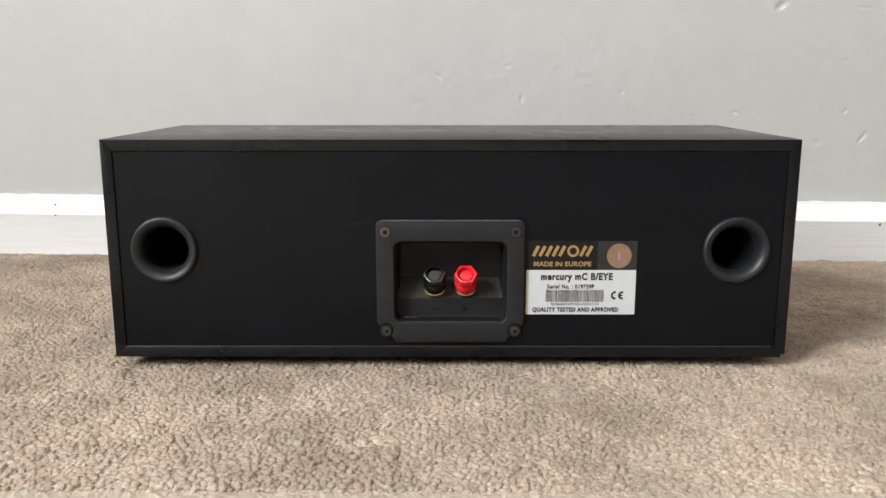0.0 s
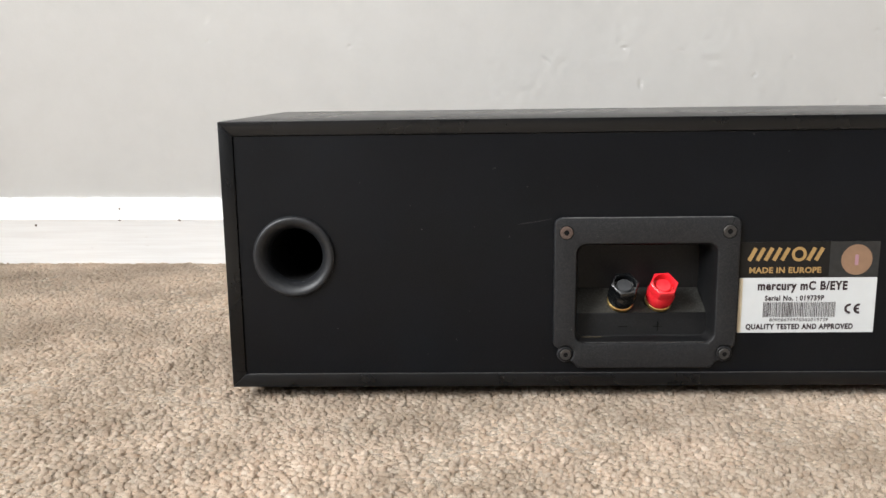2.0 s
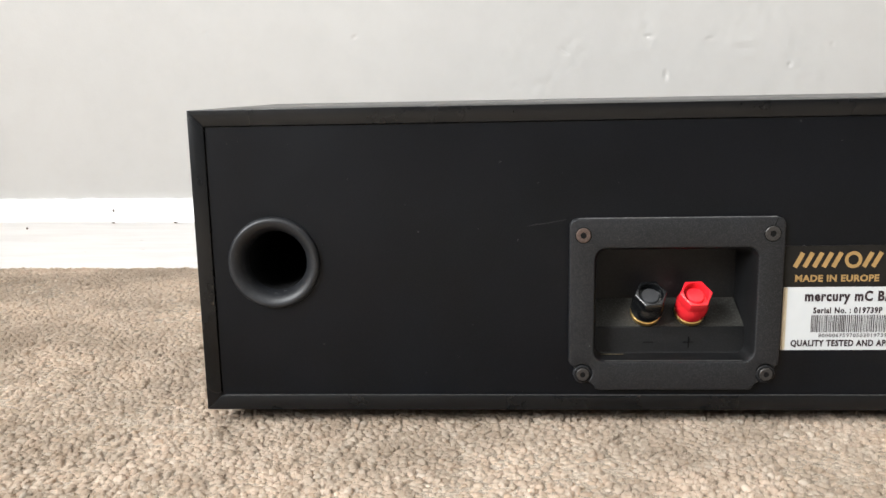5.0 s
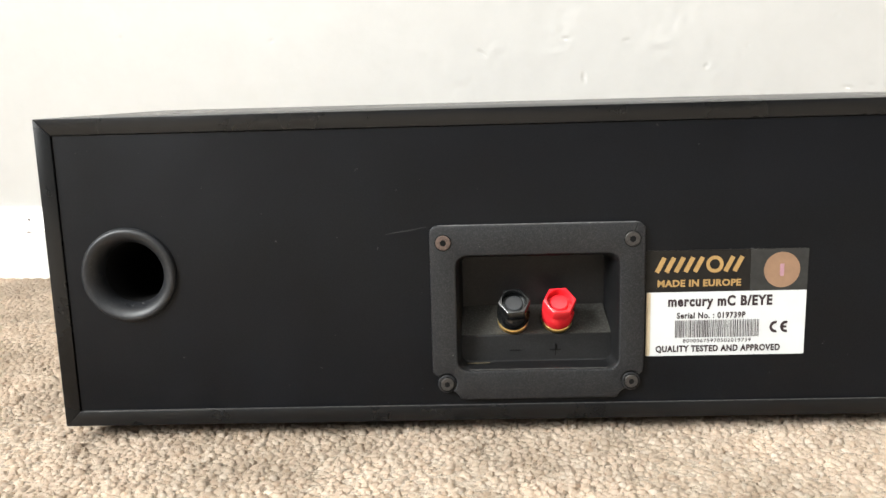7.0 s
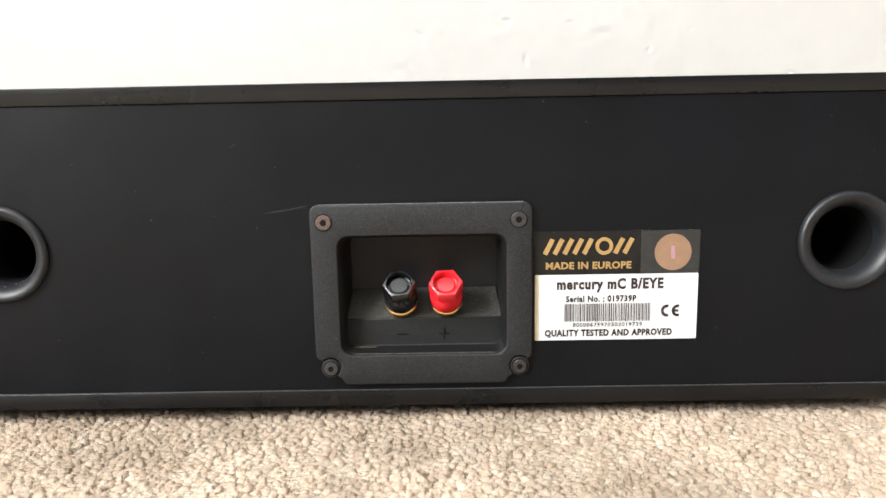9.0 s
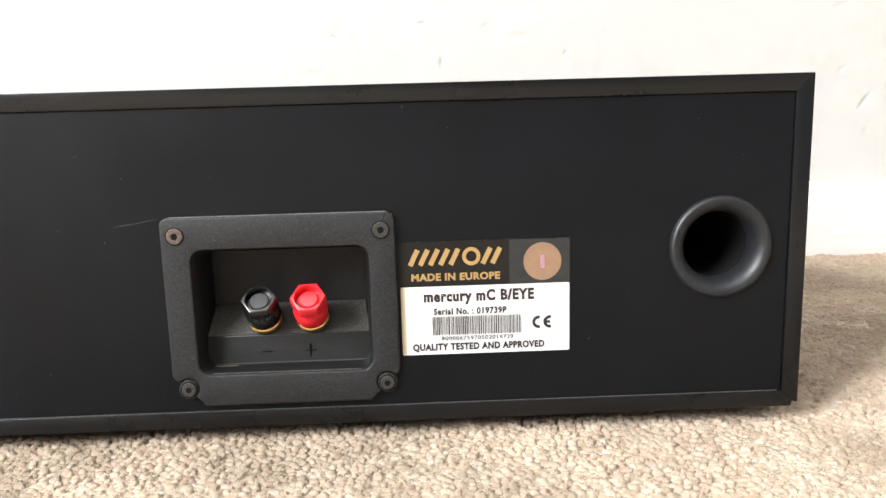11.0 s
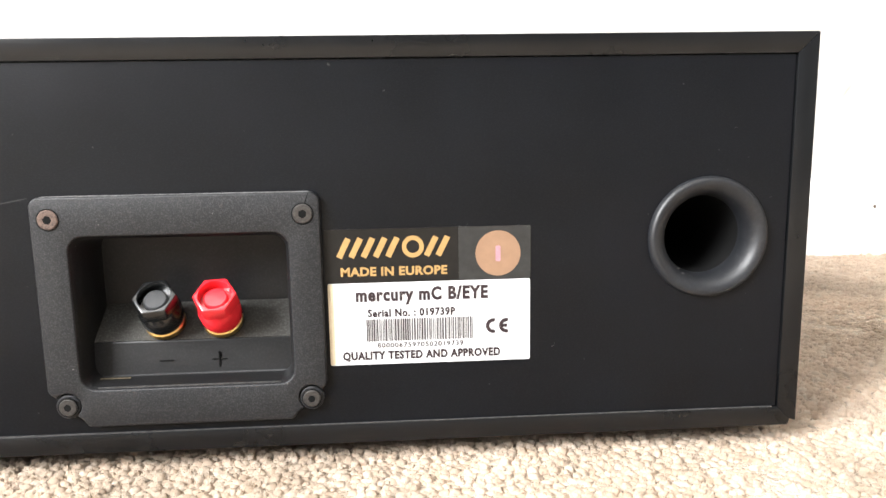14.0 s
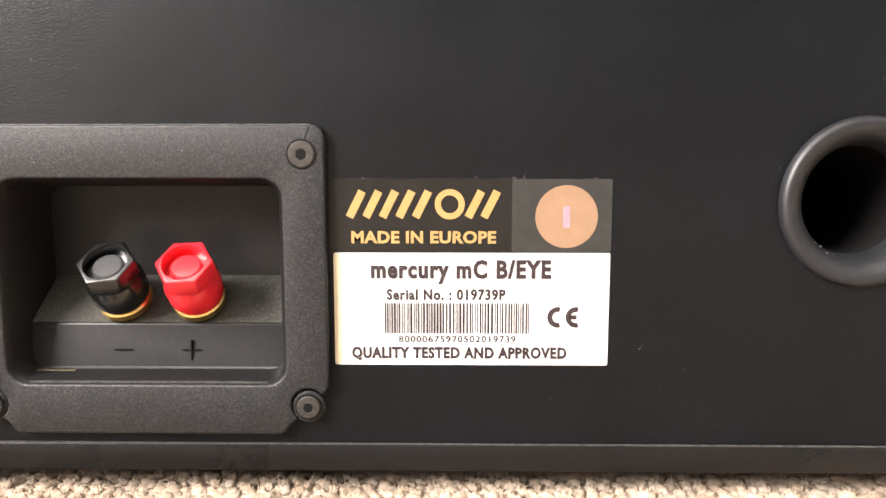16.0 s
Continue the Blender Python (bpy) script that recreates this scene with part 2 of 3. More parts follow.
def rounded(x0, x1, z0, z1, r, n=6):
    return arc(x1 - r, z1 - r, r, 0, 90, n) + arc(x0 + r, z1 - r, r, 90, 180, n) + arc(x0 + r, z0 + r, r, 180, 270, n) + arc(x1 - r, z0 + r, r, 270, 360, n)


def writing(name, text, x0, x1, z0, z1, y, material, parent, bold=0.0, gap=1.07):
    """Raised lettering that fills the given box on a surface facing -y."""
    cu = bpy.data.curves.new(name, "FONT")
    cu.body, cu.resolution_u, cu.offset, cu.space_character = text, 3, bold, gap
    ob = new(name, cu)
    bpy.context.view_layer.update()
    me = bpy.data.meshes.new_from_object(ob)
    bpy.data.objects.remove(ob)
    bpy.data.curves.remove(cu)
    me.name = name
    xs = [v.co.x for v in me.vertices]
    ys = [v.co.y for v in me.vertices]
    ax, bx, ay, by = min(xs), max(xs), min(ys), max(ys)
    for v in me.vertices:
        v.co = Vector((x0 + (v.co.x - ax) / (bx - ax) * (x1 - x0), y, z0 + (v.co.y - ay) / (by - ay) * (z1 - z0)))
    me.materials.clear()
    me.materials.append(material)
    ob = new(name, me)
    ob.parent = parent
    return ob


def value_noise(x, y, cell, seed):
    """Smooth noise, 0 to 1, for arrays of places."""
    rs = np.random.RandomState(seed)
    g = rs.rand(128, 128)
    u, v = x / cell + 64.0, y / cell + 64.0
    i, j = np.floor(u).astype(int), np.floor(v).astype(int)
    fu, fv = u - i, v - j
    fu, fv = fu * fu * (3 - 2 * fu), fv * fv * (3 - 2 * fv)
    p = lambda a, b: g[a % 128, b % 128]
    return (p(i, j) * (1 - fu) + p(i + 1, j) * fu) * (1 - fv) + (p(i, j + 1) * (1 - fu) + p(i + 1, j + 1) * fu) * fv


def array_mesh(name, verts, quads, tris, material, smooth=True):
    me = bpy.data.meshes.new(name)
    nq, nt = len(quads), len(tris)
    me.vertices.add(len(verts))
    me.vertices.foreach_set("co", np.asarray(verts, dtype=np.float32).ravel())
    loops = np.concatenate([np.asarray(quads, dtype=np.int32).ravel(), np.asarray(tris, dtype=np.int32).ravel()])
    me.loops.add(len(loops))
    me.loops.foreach_set("vertex_index", loops)
    me.polygons.add(nq + nt)
    me.polygons.foreach_set("loop_start", np.concatenate([np.arange(nq) * 4, nq * 4 + np.arange(nt) * 3]).astype(np.int32))
    me.polygons.foreach_set("use_smooth", np.full(nq + nt, smooth))
    me.update(calc_edges=True)
    me.materials.append(material)
    return me


# ---- the room ----
WALL_Y, WALL_TURN = 0.889, -2.4
FACE = 0.494            # the plane of the cabinet's rear rim
BOTTOM, TOP = 0.011, 0.154
HALF = 0.2215

floor = part("floor", box(ROOM_W - 0.2, ROOM_E + 0.2, ROOM_S - 0.2, 1.1, -0.12, 0.0021), CARPET)
tagged(floor, "beige cut-pile carpet floor", "floor", kind="structure")


# dents and gouges in the plaster: (along, height, half length, half width, lean in degrees, depth)
WALL_DENTS = (
    (0.359, 0.2794, 0.0075, 0.0042, 35, 0.0028), (0.447, 0.2767, 0.0075, 0.0018, -3, 0.0014), (0.305, 0.2288, 0.0024, 0.0022, 0, 0.0009), (0.431, 0.2213, 0.0065, 0.0024, 12, 0.0010),
    (0.409, 0.1330, 0.0050, 0.0040, 0, 0.0010), (0.272, 0.1625, 0.0018, 0.0020, 0, 0.0011), (0.192, 0.1883, 0.0022, 0.0022, 50, 0.0015), (0.082, 0.1812, 0.0050, 0.0020, 97, 0.0018),
    (0.065, 0.2165, 0.0040, 0.0019, -8, 0.0016), (-0.011, 0.2055, 0.0065, 0.0021, -35, 0.0014), (0.318, 0.1656, 0.0055, 0.0020, -10, 0.0014), (0.337, 0.1670, 0.0034, 0.0016, 0, 0.0007),
    (0.436, 0.1670, 0.0040, 0.0020, 35, 0.0014), (0.4575, 0.1385, 0.0080, 0.0022, 54, 0.0020), (0.461, 0.1132, 0.0030, 0.0030, 0, 0.0009), (-0.353, 0.2300, 0.0024, 0.0019, 60, 0.0009),
    (-0.2075, 0.2226, 0.0032, 0.0018, 30, 0.0009), (0.120, 0.2130, 0.0034, 0.0017, 0, 0.0008), (0.228, 0.2054, 0.0022, 0.0022, 0, 0.0008), (0.252, 0.2730, 0.0100, 0.0060, 20, 0.0007))


def north_wall():
    """Painted plaster with a hand-trowelled, dented skin, in its own plane: x along it, z up, front at y 0."""
    x0, x1, z0, z1, s = -0.64, 0.64, 0.05, 0.31, 0.0014
    nx, nz = int((x1 - x0) / s) + 1, int((z1 - z0) / s) + 1
    X, Z = np.meshgrid(np.linspace(x0, x1, nx), np.linspace(z0, z1, nz))
    Y = (value_noise(X, Z, 0.16, 3) - 0.5) * 0.0016 + (value_noise(X, Z, 0.035, 4) - 0.5) * 0.0002
    patch = np.exp(-(((X - 0.07) / 0.2) ** 2 + ((Z - 0.2) / 0.08) ** 2))
    Y += patch * (value_noise(X, Z, 0.007, 5) - 0.5) * 0.0010 * np.clip(value_noise(X, Z, 0.03, 6) * 3 - 1.3, 0, 1)
    patch = np.exp(-(((X - 0.46) / 0.12) ** 2 + ((Z - 0.14) / 0.07) ** 2))
    Y += patch * (value_noise(X, Z, 0.009, 7) - 0.5) * 0.0012 * np.clip(value_noise(X, Z, 0.035, 8) * 3 - 1.4, 0, 1)
    Y += (value_noise(X, Z, 0.006, 9) - 0.5) * 0.00022 * np.clip(value_noise(X, Z, 0.05, 10) * 2.4 - 0.7, 0, 1)
    for cx, cz, a, b, lean, deep in WALL_DENTS:
        ca, sa = math.cos(radians(lean)), math.sin(radians(lean))
        u, v = ((X - cx) * ca + (Z - cz) * sa) / a, ((Z - cz) * ca - (X - cx) * sa) / b
        Y += 0.72 * deep * np.exp(-((u * u + v * v) * 1.3) ** 1.3)
    edge = np.minimum(np.minimum(X - x0, x1 - X), np.minimum(Z - z0, z1 - Z))
    Y *= np.clip(edge / 0.03, 0, 1)
    verts = np.stack([X, Y, Z], -1).reshape(-1, 3)
    k = (np.arange(nz - 1)[:, None] * nx + np.arange(nx - 1)[None]).ravel()
    quads = np.stack([k, k + 1, k + 1 + nx, k + nx], -1)
    # the plain rest of the wall around the skin, and its back
    n = len(verts)
    L, R, T = ROOM_W - 0.3, ROOM_E + 0.3, ROOM_TOP + 0.05
    B = -0.02
    extra = [(L, 0, B), (x0, 0, B), (x0, 0, T), (L, 0, T), (x1, 0, B), (R, 0, B), (R, 0, T), (x1, 0, T), (x0, 0, z1), (x1, 0, z1),
             (L, 0.15, B), (R, 0.15, B), (R, 0.15, T), (L, 0.15, T), (x0, 0, z0), (x1, 0, z0)]
    more = [(0, 1, 2, 3), (4, 5, 6, 7), (8, 9, 7, 2), (11, 10, 13, 12), (0, 3, 13, 10), (5, 11, 12, 6), (3, 6, 12, 13), (1, 4, 15, 14)]
    verts = np.concatenate([verts, np.array(extra)])
    quads = np.concatenate([quads, np.array(more) + n])
    ob = new("wall_north", array_mesh("wall_north", verts, quads, np.zeros((0, 3), int), WALL))
    ob.matrix_world = pose(0, WALL_Y, 0, 0, 0, WALL_TURN)
    return tagged(ob, "warm off-white painted plaster wall with small dents", "wall", kind="structure")


wall = north_wall()
# unseen walls, added to close the room and shape its bounce light
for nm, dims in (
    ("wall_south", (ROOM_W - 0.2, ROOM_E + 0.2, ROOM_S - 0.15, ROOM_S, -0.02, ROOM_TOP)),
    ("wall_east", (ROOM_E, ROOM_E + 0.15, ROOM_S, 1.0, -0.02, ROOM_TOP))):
    tagged(part(nm, box(*dims), FAR_WALL if nm == "wall_south" else SIDE_WALL), "unseen room wall, added dark to shape reflections", "wall", kind="structure")


def window_wall():
    """The wall with the window's opening through it."""
    bm = bmesh.new()
    for y0, y1, z0, z1 in ((ROOM_S, WIN_Y0, -0.02, ROOM_TOP), (WIN_Y1, 1.0, -0.02, ROOM_TOP), (WIN_Y0, WIN_Y1, -0.02, WIN_Z0), (WIN_Y0, WIN_Y1, WIN_Z1, ROOM_TOP)):
        piece = box(ROOM_W - 0.15, ROOM_W, y0, y1, z0, z1)
        me = bpy.data.meshes.new("tmp")
        piece.to_mesh(me)
        piece.free()
        bm.from_mesh(me)
        bpy.data.meshes.remove(me)
    return bm


tagged(part("wall_west", window_wall(), WALL), "plain off-white wall with a window opening", "wall", kind="structure")
# the ceiling is out of view and kept pale for fill light
tagged(part("ceiling", box(ROOM_W - 0.2, ROOM_E + 0.2, ROOM_S - 0.2, 1.1, ROOM_TOP, ROOM_TOP + 0.1), CEIL), "unseen white ceiling, added to bounce light", "ceiling", kind="structure")


def skirting():
    """Moulded board along the north wall: (depth from the wall, height)."""
    prof = [(0.0, 0.0698), (0.0045, 0.0698), (0.0062, 0.0688), (0.0066, 0.0665), (0.0085, 0.0652), (0.0125, 0.0538), (0.0148, 0.0507),
            (0.0165, 0.0498), (0.0170, 0.0484), (0.0162, 0.0468), (0.0160, -0.01), (0.0, -0.01)]
    bm = bmesh.new()
    steps = 420
    brush = random.Random(3)
    rows = []
    for i in range(steps + 1):
        x = -1.45 + 3.15 * i / steps
        wob = 0.0004 * math.sin(x * 9.0)
        rag = brush.uniform(-0.0006, 0.0005)
        rows.append([bm.verts.new((x, -d, z * (1 - 0.045 * x) + (wob if z > 0 else 0) + (rag if d < 0.005 and z > 0 else 0))) for d, z in prof])
    n = len(prof)
    for a, b in zip(rows, rows[1:]):
        for i in range(n):
            bm.faces.new((a[i], b[i], b[(i + 1) % n], a[(i + 1) % n]))
    bm.faces.new(rows[0])
    bm.faces.new(rows[-1][::-1])
    ob = part("baseboard", bm, SKIRT, None, "", True)
    ob.matrix_world = pose(0, WALL_Y - 0.0005, 0, 0, 0, WALL_TURN)
    return tagged(ob, "white gloss-painted moulded skirting board with chips", "skirting board", kind="structure")


skirt = skirting()


def blob(rx, ry, rz, seed):
    bm = bmesh.new()
    bmesh.ops.create_icosphere(bm, subdivisions=3, radius=1)
    for v in bm.verts:
        k = 1 + 0.75 * noise.noise(v.co * 2.9 + Vector((seed * 3.1, 0, 0)))
        v.co = Vector((v.co.x * rx * k, v.co.y * ry, v.co.z * rz * k))
    return bm


# white slivers painting the lit side of the deeper gouges: (along, height, half length, half width, lean in degrees)
GOUGE_GLINT = plain_worn("white_gouge_glint", (0.70, 0.69, 0.67), 0.6, vary=0.08)
for i, (x, z, a, b, lean) in enumerate(((0.3185, 0.1646, 0.0024, 0.0008, -14), (0.4590, 0.1376, 0.0050, 0.0007, 54), (0.0655, 0.2152, 0.0020, 0.0005, -4),
                                        (0.0838, 0.1795, 0.0026, 0.0005, 97), (0.3615, 0.2770, 0.0040, 0.0012, 35), (0.4372, 0.1660, 0.0018, 0.0005, 35))):
    ob = part("chip_and_glint", blob(a, 0.0004, b, 20 + i), GOUGE_GLINT, wall, "", True)
    ob.location = (x, 0.0007, z)
    ob.rotation_euler = (0, -radians(lean), 0)


# nail heads and chips on the skirting: (along, depth from the wall, height, half width, half height)
for i, (x, d, z, a, b) in enumerate(((-0.462, 0.0112, 0.0590, 0.0013, 0.0016), (-0.395, 0.0172, 0.0478, 0.0024, 0.0010), (-0.46, 0.0172, 0.0478, 0.0024, 0.0008),
                                      (-0.553, 0.0162, 0.0425, 0.0015, 0.0014), (0.4355, 0.0162, 0.0010, 0.0018, 0.0012), (0.485, 0.0162, 0.0430, 0.0016, 0.0018), (0.31, 0.0162, 0.0420, 0.0014, 0.0010))):
    ob = part("chip_and_glint", blob(a * 0.7, 0.0004, b * 0.75, i), MARK, skirt)
    ob.location = (x * 0.985, -d, z + 0.0012)


# ---- the loudspeaker: local x along the cabinet, y 0 at the rear rim, z from the carpet ----
speaker = new("loudspeaker")
speaker.location = (0, FACE, 0)
tagged(speaker, "black wood-veneered centre loudspeaker standing on the carpet, rear side outward", "loudspeaker")
DEEP, RISE = 0.160, 0.0045
RIM = 0.0073


def board(*corners):
    """A mitred cabinet board: the (x, z) corners of its rear end, run to the front with the cabinet's slight rise."""
    bm = bmesh.new()
    p = [bm.verts.new((x, 0, z)) for x, z in corners]
    q = [bm.verts.new((x, DEEP, z + RISE)) for x, z in corners]
    bm.faces.new(p)
    bm.faces.new(q[::-1])
    n = len(corners)
    for i in range(n):
        bm.faces.new((p[i], q[i], q[(i + 1) % n], p[(i + 1) % n]))
    bmesh.ops.bevel(bm, geom=bm.edges[:], offset=0.00035, segments=2, affect="EDGES", profile=0.5)
    return bm


xi, z0i, z1i = HALF - RIM, BOTTOM + RIM, TOP - RIM
part("top_panel", board((-HALF, TOP), (HALF, TOP), (xi, z1i), (-xi, z1i)), VINYL, speaker, "black ash vinyl cabinet top", True)
part("bottom_panel", board((-HALF, BOTTOM), (HALF - 0.0030, BOTTOM), (HALF - 0.0022, BOTTOM + 0.0022), (xi, z0i), (-xi, z0i)), VINYL, speaker, "", True)
part("side_panel", board((-HALF, BOTTOM), (-HALF, TOP), (-xi, z1i), (-xi, z0i)), VINYL, speaker, "", True)
part("side_panel", board((HALF, BOTTOM + 0.0016), (HALF, TOP), (xi, z1i), (xi, z0i), (HALF - 0.0022, BOTTOM + 0.0022)), VINYL, speaker, "", True)
part("front_baffle", box(-xi, xi, DEEP - 0.018, DEEP - 0.002, z0i + RISE, z1i + RISE), BOARD, speaker)

PORT_R, PORT_Z, PORT_X = 0.0212, 0.0831, 0.1850
PANEL = 0.0010      # how far the back board lies behind the rim
TUBE_R = 0.0172


def back_board():
    """The inset back board, with round holes for the ports and an opening for the terminal cup."""
    g = 0.0003
    x0, x1, zz0, zz1 = -xi + g, xi - 0.0004, z0i + g * 0.5, z1i - g
    bm = bmesh.new()
    outer = [(x0, zz0), (x1, zz0), (x1, zz1), (x0, zz1)]
    loops = [outer, arc(-PORT_X, PORT_Z, TUBE_R + 0.0006, 0, 352.5, 47), arc(PORT_X, PORT_Z, TUBE_R + 0.0006, 0, 352.5, 47), [(-0.039, 0.0335), (0.040, 0.0335), (0.040, 0.0915), (-0.039, 0.0915)]]
    edges = []
    for lp in loops:
        vs = [bm.verts.new((x, PANEL, z)) for x, z in lp]
        edges += [bm.edges.new((vs[i], vs[(i + 1) % len(vs)])) for i in range(len(vs))]
    bmesh.ops.triangle_fill(bm, use_beauty=True, use_dissolve=False, edges=edges)
    ext = bmesh.ops.extrude_face_region(bm, geom=bm.faces[:])
    for v in [e for e in ext["geom"] if isinstance(e, bmesh.types.BMVert)]:
        v.co.y += 0.012
    return bm


board_ob = part("back_panel", back_board(), BOARD, speaker, "satin black inset back board with faint scuffs")


def port(x):
    """A flared reflex port: a rolled lip and a tube into the cabinet."""
    lip = [(PORT_R + 0.0006, PANEL - 0.0002), (PORT_R + 0.0005, PANEL - 0.0010), (PORT_R + 0.0001, PANEL - 0.0020), (PORT_R - 0.0007, PANEL - 0.0026)]
    lip += [(PORT_R - 0.0012 - 0.0056 * math.sin(radians(a)), PANEL + 0.0058 - 0.0085 * math.cos(radians(a))) for a in range(0, 91, 9)]
    lip += [(PORT_R - 0.0069, PANEL + 0.0072)]
    ob = part("port", lathe(lip, 64), PORT, speaker, "flared black plastic bass reflex port", True)
    ob.location = (x, 0, PORT_Z)
    tube = lathe([(PORT_R - 0.0068, PANEL + 0.0070), (PORT_R - 0.0071, PANEL + 0.0075), (PORT_R - 0.0071, 0.105), (0.0, 0.105)], 48)
    part("tube", tube, TUBE, ob, "", True)
    return ob


def crumbs(parent, seed, spots):
    """Bits of dust lying in a port's flare: (angle, radius, half size)."""
    for i, (ang, r, a) in enumerate(spots):
        ob = part("dust", blob(a * 0.6, a * 0.3, a * 0.35, seed + i), DUST_AND_GLINT, parent, "", True)
        deep = PANEL + 0.0058 - 0.0085 * math.sqrt(max(0.0, 1 - ((PORT_R - 0.0012 - r) / 0.0056) ** 2))
        ob.location = (r * math.cos(radians(ang)), deep, r * math.sin(radians(ang)))


crumbs(port(-PORT_X), 3, ((268, 0.0150, 0.0009), (285, 0.0147, 0.0011), (300, 0.0148, 0.0007), (252, 0.0149, 0.0006)))
crumbs(port(PORT_X), 9, ((222, 0.0155, 0.0006), (230, 0.0152, 0.0009), (238, 0.0156, 0.0007), (247, 0.0151, 0.0006), (212, 0.0158, 0.0004)))

# ---- terminal cup ----
PLATE = -0.0020         # front of the terminal plate
OX0, OX1, OZ0, OZ1 = -0.0355, 0.0362, 0.0360, 0.0882


def plate_shape():
    """The plate's outline: rounded above, its lower corners cut off round the screws."""
    pts = arc(0.0482 - 0.0035, 0.1026 - 0.0035, 0.0035, 0, 90, 6) + arc(-0.0478 + 0.0035, 0.1026 - 0.0035, 0.0035, 90, 180, 6)
    pts += [(-0.0478, 0.0352)] + [(-0.0470, 0.0338), (-0.0455, 0.0330)]
    pts += arc(-0.0413, 0.0297, 0.0045, 145, -55, 8)
    pts += [(-0.0365, 0.0243), (-0.0352, 0.0222), (-0.0340, 0.0217)]
    pts += [(0.0352, 0.0217), (0.0364, 0.0222), (0.0377, 0.0243)]
    pts += arc(0.0427, 0.0297, 0.0045, 235, 35, 8)
    pts += [(0.0468, 0.0330), (0.0478, 0.0338), (0.0482, 0.0352)]
    return pts


def plate():
    bm = bmesh.new()
    hole = rounded(OX0 - 0.0008, OX1 + 0.0008, OZ0 - 0.0008, OZ1 + 0.0008, 0.0052, 6)
    edges = []
    for lp in (plate_shape(), hole):
        vs = [bm.verts.new((x, PLATE, z)) for x, z in lp]
        edges += [bm.edges.new((vs[i], vs[(i + 1) % len(vs)])) for i in range(len(vs))]
    bmesh.ops.triangle_fill(bm, use_beauty=True, use_dissolve=False, edges=edges)
    ext = bmesh.ops.extrude_face_region(bm, geom=bm.faces[:])
    for v in [e for e in ext["geom"] if isinstance(e, bmesh.types.BMVert)]:
        v.co.y = PANEL - 0.0001
    bm.normal_update()
    rim = [e for e in bm.edges if all(abs(v.co.y - PLATE) < 1e-6 for v in e.verts) and any(abs(f.normal.y) < 0.5 for f in e.link_faces)]
    bmesh.ops.bevel(bm, geom=rim, offset=0.0007, segments=3, affect="EDGES", profile=0.5)
    return bm


plate_ob = part("terminal_plate", plate(), ABS, speaker, "finely textured black plastic terminal plate", True)
CUP_BACK, SHELF_Z, EDGE_Y, EDGE_Z = 0.0205, 0.0605, 0.0085, 0.0490


def cup():
    """The recess: side walls, back, a sloping shelf for the posts and a step below it."""
    bm = bmesh.new()
    loops = []
    for y, grow, r in ((PLATE + 0.0006, 0.0008, 0.0052), (PLATE + 0.0022, -0.0002, 0.0046), (CUP_BACK, -0.0022, 0.004)):
        loops.append([bm.verts.new((x, y, z)) for x, z in rounded(OX0 - grow, OX1 + grow, OZ0 - grow, OZ1 + grow, r, 6)])
    n = len(loops[0])
    for a, b in zip(loops, loops[1:]):
        for i in range(n):
            bm.faces.new((a[i], a[(i + 1) % n], b[(i + 1) % n], b[i]))
    bm.faces.new(loops[-1])
    return bm


part("cup", cup(), CUP, plate_ob, "", True)


def step_block():
    prof = [(CUP_BACK + 0.0005, SHELF_Z), (EDGE_Y, EDGE_Z), (EDGE_Y - 0.0012, 0.0372), (EDGE_Y - 0.0040, 0.0350), (CUP_BACK + 0.0005, 0.0350)]
    bm = bmesh.new()
    a = [bm.verts.new((OX0 + 0.0005, y, z)) for y, z in prof]
    b = [bm.verts.new((OX1 - 0.0005, y, z)) for y, z in prof]
    bm.faces.new(a)
    bm.faces.new(b[::-1])
    for i in range(5):
        bm.faces.new((a[i], b[i], b[(i + 1) % 5], a[(i + 1) % 5]))
    bmesh.ops.bevel(bm, geom=bm.edges[:], offset=0.0004, segments=2, affect="EDGES", profile=0.5)
    return bm


part("step", step_block(), CUP, plate_ob, "", True)


def slope():
    bm = bmesh.new()
    up = Vector((0, -(SHELF_Z - EDGE_Z), CUP_BACK - EDGE_Y)).normalized() * 0.0003
    a, b = Vector((0, CUP_BACK - 0.0001, SHELF_Z - 0.0001)), Vector((0, EDGE_Y + 0.0003, EDGE_Z + 0.0003))
    low = [bm.verts.new(p + Vector((x, 0, 0))) for p, x in ((a, OX0 + 0.003), (a, OX1 - 0.003), (b, OX1 - 0.0008), (b, OX0 + 0.0008))]
    top = [bm.verts.new(v.co + up) for v in low]
    bm.faces.new(top)
    for i in range(4):
        bm.faces.new((low[i], low[(i + 1) % 4], top[(i + 1) % 4], top[i]))
    return bm


# the shelf's colour holds its dust and the light falling on it
part("post_shelf", slope(), DUSTY_LIT, plate_ob, "dusty black sloping shelf, painted lighter as if lit")
# polarity marks moulded into the step
part("minus_mark", box(-0.0118, -0.0070, EDGE_Y - 0.0012, EDGE_Y + 0.001, 0.0419, 0.0422), DARK, plate_ob)
part("plus_mark", box(0.0068, 0.0118, EDGE_Y - 0.0012, EDGE_Y + 0.001, 0.0419, 0.0422), DARK, plate_ob)
part("plus_mark", box(0.0091, 0.0095, EDGE_Y - 0.0013, EDGE_Y + 0.001, 0.0393, 0.0448), DARK, plate_ob)
part("crack", prism([(0.0432, 0.0990), (0.0435, 0.0990), (0.0447, 0.1023), (0.0444, 0.1023)], PLATE - 0.00003, PLATE + 0.0003), DARK, plate_ob)


